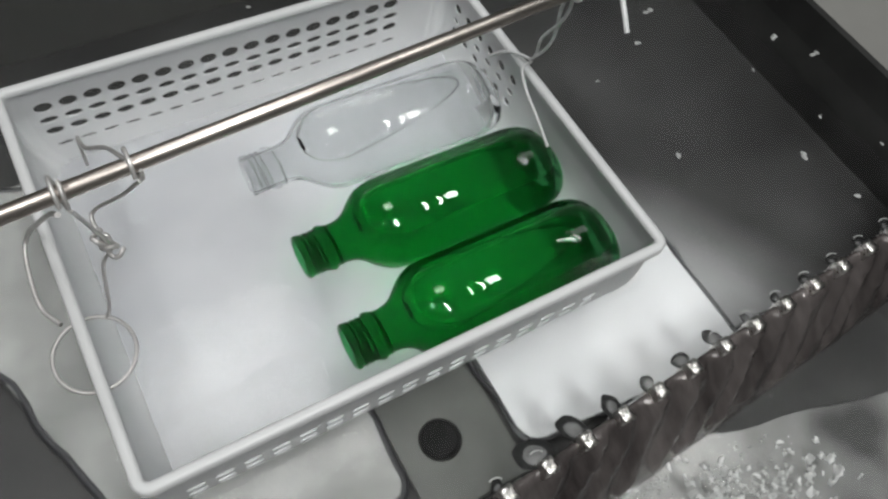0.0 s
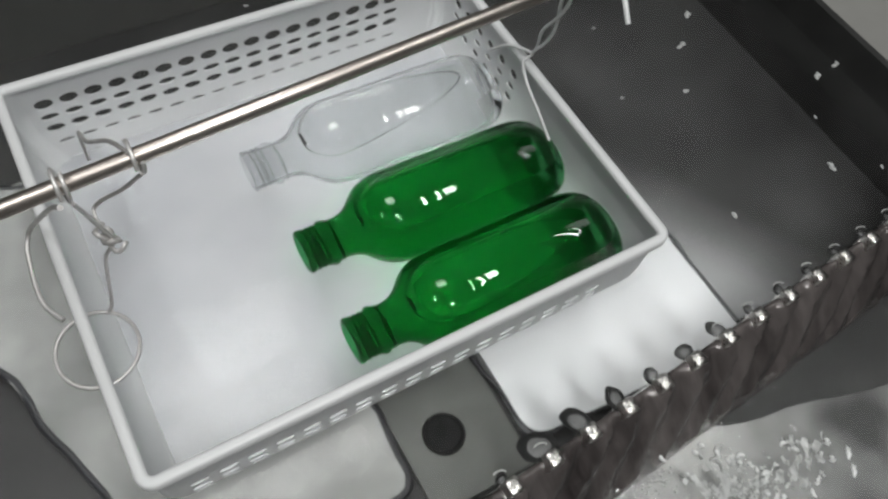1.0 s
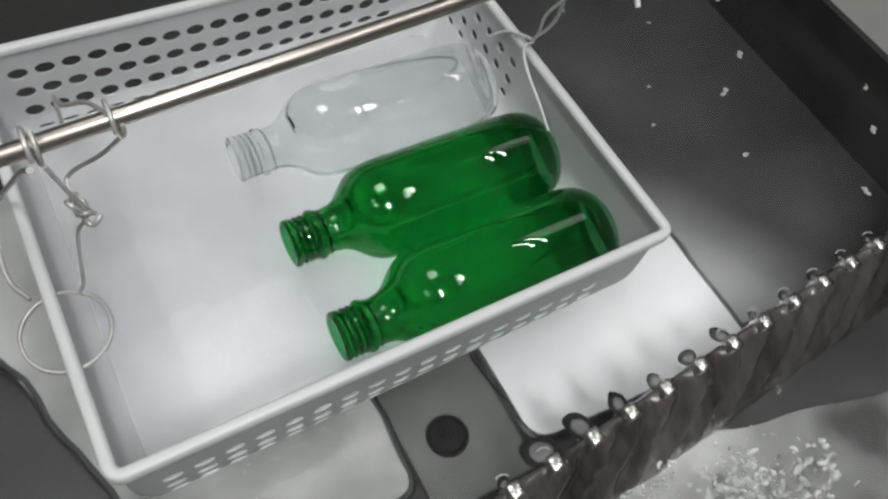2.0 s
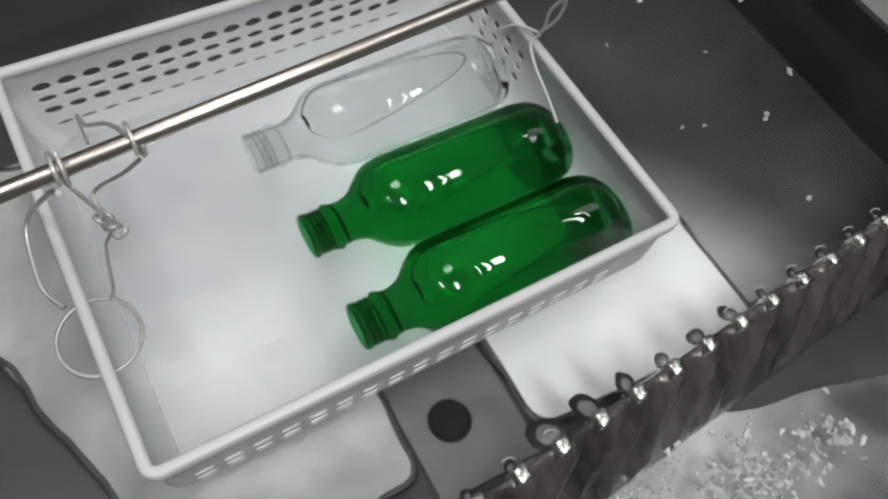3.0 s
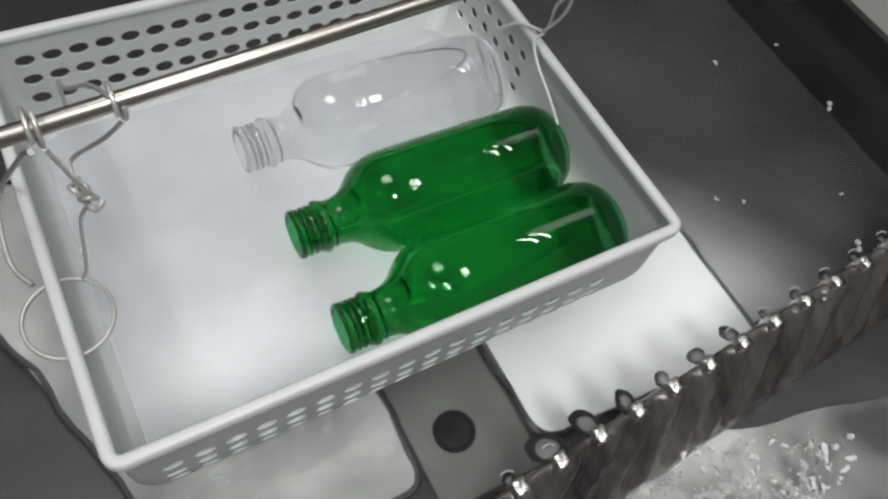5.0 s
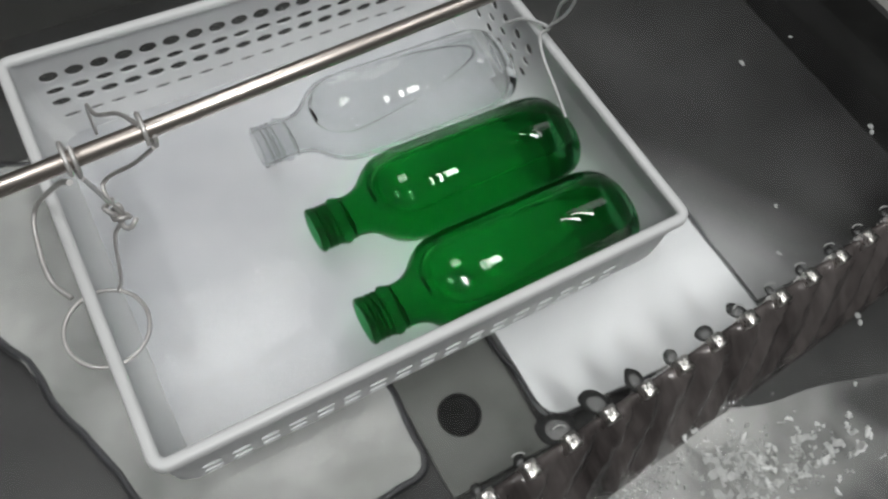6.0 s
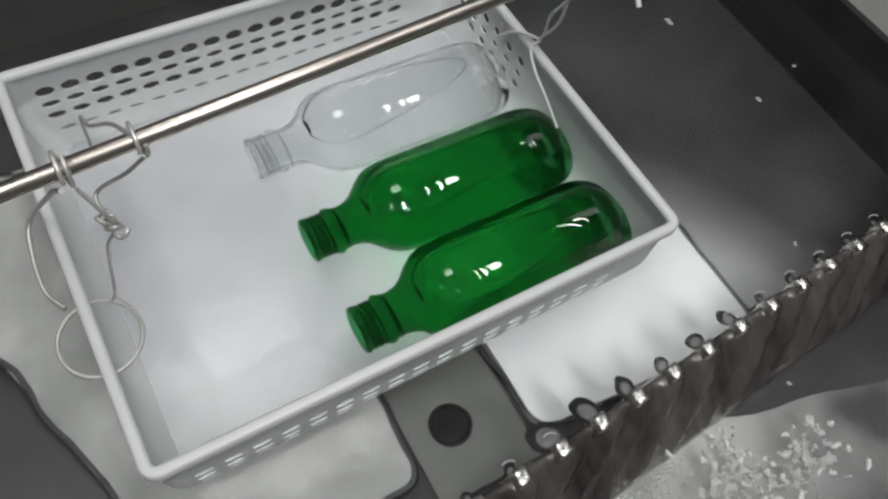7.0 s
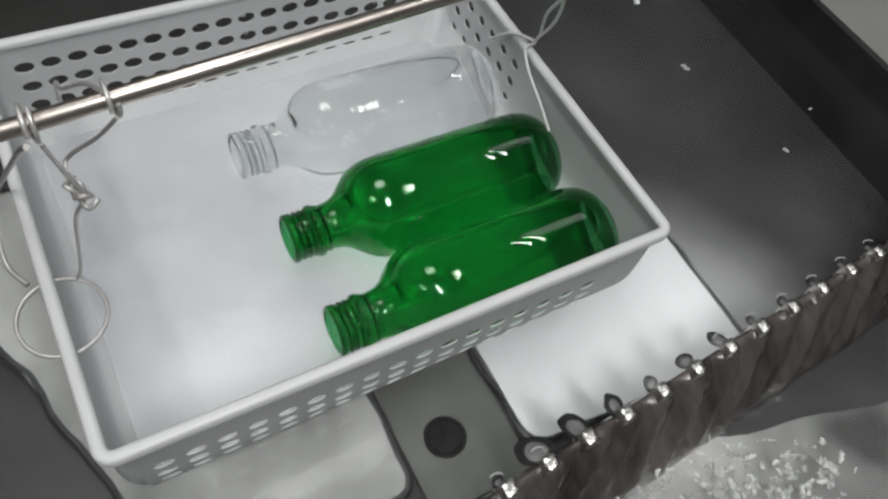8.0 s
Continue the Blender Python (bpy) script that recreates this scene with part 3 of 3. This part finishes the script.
# ---- the bottles ----
BR = 0.0325
BOTTLE_L = 0.1836
BOTTLE = [(0.0, 0.0112), (0.0, 0.0130), (0.0012, 0.0138), (0.0030, 0.0138), (0.0038, 0.0130), (0.0130, 0.0130), (0.0150, 0.0147), (0.0178, 0.0147), (0.0195, 0.0131), (0.0250, 0.0131), (0.0300, 0.0140),
          (0.0340, 0.0162), (0.0380, 0.0200), (0.0420, 0.0236), (0.0465, 0.0266), (0.0520, 0.0287), (0.0585, 0.0298), (0.0660, 0.0300), (0.0720, 0.0300), (0.0900, 0.0300), (0.1150, 0.0300), (0.1380, 0.0300), (0.1440, 0.0300), (0.1500, 0.0300), (0.1580, 0.0297), (0.1650, 0.0282),
          (0.1705, 0.0252), (0.1742, 0.0208), (0.1755, 0.0180), (0.1735, 0.0100), (0.1722, 0.0)]
INNER = [(0.0, 0.0112), (0.0250, 0.0104), (0.0310, 0.0116), (0.0370, 0.0160), (0.0420, 0.0206), (0.0470, 0.0238), (0.0530, 0.0260), (0.0600, 0.0270), (0.0670, 0.0273), (0.0730, 0.0273), (0.1000, 0.0273), (0.1300, 0.0273), (0.1430, 0.0273), (0.1490, 0.0273), (0.1580, 0.0268), (0.1640, 0.0242),
         (0.1675, 0.0190), (0.1680, 0.0100), (0.1672, 0.0)]


def air_bubble(inner):
    """The hollow's upper part, cut off by a level that sinks towards the neck."""
    bm = lathe([(inner[3][0], 0.0)] + [(x, r * 0.985) for x, r in inner[3:-3]] + [(inner[-4][0] + 0.001, 0.0)], 96)
    cut = bmesh.ops.bisect_plane(bm, geom=bm.verts[:] + bm.edges[:] + bm.faces[:], plane_co=(0.06, 0, 0.0185), plane_no=(-0.11, 0, 1), clear_inner=True)
    rim = [e for e in bm.edges if e.is_boundary]
    bmesh.ops.holes_fill(bm, edges=rim)
    # the water creeps up the glass round the edge of the bubble, in a hollow fillet
    bmesh.ops.recalc_face_normals(bm, faces=bm.faces)
    level = max(bm.faces, key=lambda f: f.calc_area())
    for width, rise in ((0.0003, 0.0013), (0.0007, 0.0009), (0.0013, 0.0004)):
        bmesh.ops.inset_individual(bm, faces=[level], thickness=width, depth=-rise)
    return bm


def bottle(label, mat, m):
    top = empty("bottle", label, "bottle", "bottles in the basket", m)
    kx = BOTTLE_L / 0.1758
    outer = [(x * kx, r * BR / 0.030) for x, r in BOTTLE]
    inner = [(x * kx, r * BR / 0.030) for x, r in INNER]
    bm = lathe(outer[::-1] + inner[1:], 64)
    bm.faces.ensure_lookup_table()
    for k in range(64 * (len(outer) - 1), len(bm.faces)):
        bm.faces[k].material_index = 1
    for k in range(64 * 8):
        bm.faces[k].material_index = 2
    body = part("glass_body", bm, mat, top, smooth=60)
    body.data.materials.append(GREEN_INNER if mat is GREEN_GLASS else CLEAR_INNER)
    body.data.materials.append(GREEN_BASE if mat is GREEN_GLASS else CLEAR_BASE)
    body.visible_shadow = False
    bubble = part("air_bubble", air_bubble(inner), AIR, top, "air trapped at the top of the water-filled bottle", smooth=40)
    bubble.visible_shadow = False
    for x0 in (0.0040, 0.0074, 0.0108, 0.0195):
        helix = [Vector(((x0 + 0.0036 * k / 36) * kx, 0.0142 * math.cos(2 * math.pi * k / 36), 0.0142 * math.sin(2 * math.pi * k / 36))) for k in range(34)]
        part("thread", sweep(helix, 0.0007, 8), mat, body, "raised screw thread", smooth=60)
    return top


AXIS = -DEPTH + 0.0018 + BR
for y, mat, label in ((0.0432, GREEN_GLASS, "green glass bottle lying open beside the basket's wall"),
                      (0.1098, GREEN_GLASS, "green glass bottle lying open between two bottles"),
                      (0.1803, SHADED_CLEAR_GLASS, "clear colourless glass bottle lying open in the basket")):
    m = pose(0.1274 if mat is GREEN_GLASS else 0.1212, y, AXIS)
    moving.append((bottle(label, mat, m), m))

# ---- the rod and its wires ----
ROD_A, ROD_B = Vector((-0.10, 0.0855, 0.1073)), Vector((0.46, 0.1232, 0.1087))
rod_dir = (ROD_B - ROD_A).normalized()
rod = empty("rod", "polished round steel rod carrying the basket", "rod")
L_ROD = (ROD_B - ROD_A).length
bm = lathe([(0, 0), (0, 0.0032), (0.0008, 0.0038), (L_ROD - 0.0008, 0.0038), (L_ROD, 0.0032), (L_ROD, 0)], 24)
ob = part("bar", bm, ROD_STEEL, rod, smooth=40)
ob.matrix_basis = Matrix.Translation(ROD_A) @ rod_dir.to_track_quat("X", "Z").to_matrix().to_4x4()
moving.append((rod, Matrix()))


def on_rod(x):
    return ROD_A + rod_dir * ((x - ROD_A.x) / rod_dir.x)


def coil(x, turns, radius, pitch=0.003, start=0.0):
    c = on_rod(x)
    u = rod_dir.cross(Vector((0, 0, 1))).normalized()
    w = u.cross(rod_dir)
    n = int(turns * 16)
    return [c + rod_dir * (pitch * k / 16) + radius * (math.cos(2 * math.pi * k / 16 + start) * u + math.sin(2 * math.pi * k / 16 + start) * w) for k in range(n + 1)]


hanger = empty("wire_hanger", "thin grey wire tying the basket's side to the rod", "wire", "wires on the rod")
WR = 0.0010
part("loop", sweep(coil(0.0225, 1.3, 0.0072), WR), WIRE, hanger, smooth=60)
part("loop", sweep(coil(0.0530, 1.1, 0.0072), WR), WIRE, hanger, smooth=60)
part("strand", sweep(catmull([(0.021, 0.089, 0.101), (0.016, 0.107, 0.08), (0.003, 0.142, 0.03), (-0.004, 0.157, 0.006), (-0.009, 0.153, -0.002), (-0.012, 0.137, -0.008), (-0.012, 0.122, -0.012), (-0.006, 0.109, -0.0125)]), 0.0013), WIRE, hanger, smooth=60)
part("strand", sweep(catmull([(0.026, 0.088, 0.102), (0.029, 0.101, 0.07), (0.033, 0.101, 0.05), (0.026, 0.106, 0.03), (0.020, 0.102, 0.0), (0.016, 0.103, -0.012)]), WR), WIRE, hanger, smooth=60)
part("strand", sweep(catmull([(0.055, 0.091, 0.102), (0.046, 0.104, 0.08), (0.034, 0.117, 0.06), (0.030, 0.115, 0.055), (0.032, 0.103, 0.05)]), WR), WIRE, hanger, smooth=60)
part("strand", sweep(catmull([(0.053, 0.094, 0.113), (0.048, 0.115, 0.1), (0.040, 0.136, 0.08), (0.038, 0.161, 0.06), (0.037, 0.169, 0.03)]), WR), WIRE, hanger, smooth=60)
knot = []
for k in range(40):
    a = 2 * math.pi * k / 13
    knot.append(Vector((0.029 + 0.0062 * k / 40 + 0.0028 * math.cos(a), 0.106 - 0.007 * k / 40 + 0.0028 * math.sin(a), 0.056 - 0.010 * k / 40 + 0.002 * math.cos(a * 1.7))))
part("knot", sweep(knot, 0.0012), WIRE, hanger, "twisted wire knot", smooth=60)
ring = [Vector((0.0045 + 0.0205 * math.cos(2 * math.pi * k / 40), 0.085 + 0.0215 * math.sin(2 * math.pi * k / 40), -0.012)) for k in range(40)]
part("ring", sweep(ring, 0.0011, closed=True), WIRE, hanger, "round wire ring through the basket's wall", smooth=60)
moving.append((hanger, Matrix()))

tie = empty("wire_tie", "twisted pale wire tying the basket's far side to the rod", "wire", "wires on the rod")
part("loop", sweep(catmull([(0.306, 0.187, -0.014), (0.310, 0.173, 0.001), (0.317, 0.157, 0.005), (0.3065, 0.152, 0.007), (0.303, 0.140, 0.0), (0.303, 0.122, -0.010), (0.304, 0.106, -0.022)]), 0.0011), TUBE, tie, smooth=60)
for ph in (0.0, math.pi):
    base = catmull([(0.317, 0.157, 0.005), (0.310, 0.144, 0.03), (0.301, 0.130, 0.06), (0.293, 0.117, 0.09), (0.290, 0.1118, 0.1135)], 10)
    tw = [q + 0.0035 * math.sin(math.pi * k / (len(base) - 1)) * Vector((math.cos(ph + 0.16 * k), math.sin(ph + 0.16 * k), 0)) for k, q in enumerate(base)]
    part("strand", sweep(tw, 0.0011), TUBE, tie, smooth=60)
part("loop", sweep(coil(0.2885, 1.5, 0.0058), 0.0011), TUBE, tie, smooth=60)
part("tail", sweep(catmull([(0.2925, 0.117, 0.111), (0.306, 0.126, 0.112), (0.320, 0.112, 0.105), (0.3175, 0.100, 0.098), (0.3150, 0.0888, 0.0895)]), 0.0016), TUBE, tie, "loose pale wire end", smooth=60)
moving.append((tie, Matrix()))


# ---- drifting foam ----
def foam_mesh(seed, size):
    rnd = random.Random(seed)
    bm = bmesh.new()
    for _ in range(rnd.randint(3, 6)):
        r = size * rnd.uniform(0.35, 0.7)
        m = Matrix.Translation((rnd.uniform(-1, 1) * size * 0.8, rnd.uniform(-1, 1) * size * 0.5, r * 0.1)) @ Matrix.Diagonal((r, r * rnd.uniform(0.6, 1.0), r * 0.35, 1))
        bmesh.ops.create_icosphere(bm, subdivisions=2, radius=1.0, matrix=m)
    return mesh_of("foam", bm, FOAM, 60)


FLECKS = [foam_mesh(s, z) for s, z in ((1, 0.0030), (2, 0.0040), (3, 0.0020), (4, 0.0044), (5, 0.0014))]


def crest_mesh(seed, size):
    """A torn, curved crest of tossed water: thick in the middle, thin at its ends."""
    rnd = random.Random(seed)
    bm = bmesh.new()
    for _ in range(rnd.randint(1, 3)):
        span, rad, off = rnd.uniform(0.3, 1.5), size * rnd.uniform(0.5, 1.0), Vector((rnd.uniform(-1, 1), rnd.uniform(-1, 1), 0)) * size * 0.8
        start, n, rings = rnd.uniform(0, 6.28), 9, []
        for i in range(n):
            a, u = start + span * i / (n - 1), math.sin(math.pi * (i + 0.35) / (n - 0.3))
            c, w = off + Vector((rad * math.cos(a), 0.7 * rad * math.sin(a), 0)), size * 0.27 * u * rnd.uniform(0.4, 1.4)
            out = Vector((math.cos(a), math.sin(a), 0))
            rings.append([bm.verts.new(c + out * w * math.cos(b) + Vector((0, 0, 0.8 * w * math.sin(b)))) for b in (k * math.pi / 3 for k in range(6))])
        for a, b in zip(rings, rings[1:]):
            for k in range(6):
                bm.faces.new((a[k], a[(k + 1) % 6], b[(k + 1) % 6], b[k]))
        bm.faces.new(rings[0][::-1])
        bm.faces.new(rings[-1])
    return mesh_of("crest", bm, CREST, 70)


def torn_sheet(seed, size):
    """A torn, lumpy film of white water, full of holes."""
    bm = bmesh.new()
    n, v = 15, {}
    for i in range(n):
        for j in range(n):
            q = Vector(((i + 0.5) / n * 2 - 1, (j + 0.5) / n * 2 - 1, 0))
            if noise.noise(q * 2.6 + Vector((seed, 0, 0))) + 0.35 * noise.noise(q * 7 + Vector((0, seed, 0))) < 0.02 + 0.35 * q.length:
                continue
            face = []
            for a, b in ((i, j), (i + 1, j), (i + 1, j + 1), (i, j + 1)):
                if (a, b) not in v:
                    c = Vector((a / n * 2 - 1, b / n * 2 - 1, 0))
                    w = noise.noise_vector(c * 5 + Vector((seed, seed, 0)))
                    v[a, b] = bm.verts.new((size * (c.x + 0.13 * w.x), size * (0.8 * c.y + 0.13 * w.y), 0.0013 * w.z))
                face.append(v[a, b])
            bm.faces.new(face)
    bmesh.ops.solidify(bm, geom=bm.faces[:], thickness=0.0007)
    return mesh_of("torn_sheet", bm, CREST)


TORN = [torn_sheet(3.1 * k + 0.7, 0.013 + 0.003 * k) for k in range(4)]
SPLASH = [crest_mesh(s, z) for s, z in ((11, 0.0070), (12, 0.0045), (13, 0.0090), (14, 0.0060), (15, 0.0035), (16, 0.0075), (17, 0.0030))]
drift = []
rnd = random.Random(5)
for k in range(26):
    fleck = tagged(new("foam_fleck", FLECKS[k % 5]), "small white foam fleck drifting on the dark water", "foam", "foam flecks")
    x = rnd.uniform(0.36, 0.55) if k < 21 else rnd.uniform(-0.1, 0.25)
    y = (-0.03 + 0.39 * (k + rnd.random()) / 21) if k < 21 else rnd.uniform(0.30, 0.36)
    drift.append((fleck, x, y, (rnd.uniform(0.045, 0.062) if k % 3 else rnd.uniform(0.018, 0.03)) if k < 21 else 0.002, rnd.uniform(0, 360), rnd.uniform(-0.004, 0.006)))
# white crests drawn for tossed water and the lamp glints on it
boil = []
for k in range(34):
    bit = tagged(new("glint_crest", SPLASH[k % 7]), "crest of tossed water with lamp glints painted white", "foam", "bubbles in the channel")
    boil.append((bit, rnd.gauss(0.308, 0.026), rnd.gauss(-0.130, 0.012), rnd.uniform(0, 360), rnd.uniform(2.0, 4.0), rnd.uniform(0.003, 0.009)))

for k in range(11):
    bit = tagged(new("torn_foam", TORN[k % 4]), "torn white film of foam tossing in the overflow channel", "foam", "bubbles in the channel")
    boil.append((bit, rnd.gauss(0.312, 0.022), rnd.gauss(-0.136, 0.009), rnd.uniform(0, 360), rnd.uniform(2.0, 4.0), rnd.uniform(0.003, 0.008)))

# fine froth along the foot of the weir and over the channel
rnd = random.Random(77)
verts, faces = [], []
for k in range(520):
    x = rnd.uniform(0.14, 0.27)
    y = weir_y(x) - 0.036 - abs(rnd.gauss(0, 0.006 + 0.03 * (k % 4 == 0)))
    r = 0.00035 + 0.0008 * rnd.random() ** 3
    b = len(verts)
    for i in range(6):
        a = math.pi * i / 3
        verts.append((x + r * math.cos(a), y + r * math.sin(a), CHANNEL + 0.0004))
    for i in range(6):
        a = math.pi * (i + 0.5) / 3
        verts.append((x + 0.65 * r * math.cos(a), y + 0.65 * r * math.sin(a), CHANNEL + 0.0008 + 0.7 * r))
    verts.append((x, y, CHANNEL + 0.0008 + r))
    for i in range(6):
        j = (i + 1) % 6
        faces += [(b + i, b + j, b + 6 + i), (b + j, b + 6 + j, b + 6 + i), (b + 6 + i, b + 6 + j, b + 12)]
me = bpy.data.meshes.new("froth")
me.from_pydata(verts, [], faces)
me.materials.append(FOAM)
for poly in me.polygons:
    poly.use_smooth = True
tagged(new("froth", me), "fine grey froth along the foot of the weir", "froth", "", "stuff")

# ---- movement ----
PIVOT_X, PIVOT_Z = 0.7181, 0.1921
LIFT = [(0, 0.0, 0.0), (0.5, 0.0, 0.0), (1.0, 0.0, 0.0), (1.2, 0.21, 0.0006), (1.5, 2.0, 0.0), (1.75, 3.0, -0.001), (2.0, 2.9, -0.003), (2.3, 1.61, -0.0039), (2.5, 0.26, -0.0022), (3, -0.28, -0.0005),
        (3.5, -0.13, 0.0007), (4, 1.55, 0.0018), (4.5, 3.25, 0.002), (4.7, 3.59, -0.0017), (5.0, 3.4, -0.003), (5.4, 1.7, -0.0035), (5.8, 0.13, -0.0031), (6, 0.37, -0.0018), (6.5, -0.71, -0.0016), (7, -0.13, 0.0002), (7.5, 1.11, 0.0034), (8, 3.22, 0.0003)]


def lifted(angle, dz):
    return Matrix.Translation((PIVOT_X, 0, PIVOT_Z + dz)) @ pose(0, 0, 0, 0, angle, 0) @ Matrix.Translation((-PIVOT_X, 0, -PIVOT_Z))


def drift_row(t, x, y0, speed, turn, side):
    y = y0 - speed * t
    edge = weir_y(x)
    z = WATER + 0.001
    if y < edge:
        over = min(1.0, (edge - y) / 0.035)
        z += (CHANNEL - WATER) * over
    return (t, pose(x + side * t, y, z, 0, 0, turn + 9 * t))


def motions():
    for ob, m in moving:
        walk(ob, [(t, lifted(a, dz) @ m) for t, a, dz in LIFT])
    for ob, x, y, speed, turn, side in drift:
        walk(ob, [drift_row(t * 0.5, x, y, speed, turn, side) for t in range(17)])
    for ob, x, y, turn, rate, reach in boil:
        walk(ob, [(t * 0.25, pose(x + reach * math.sin(rate * t * 0.25 * 2 + turn), y + reach * math.cos(rate * t * 0.4 + 2 * turn), CHANNEL + 0.002 + 0.0012 * math.sin(rate * t * 0.5 + turn), 0, 0, turn + 40 * math.sin(rate * t * 0.2))) for t in range(33)])


motions()
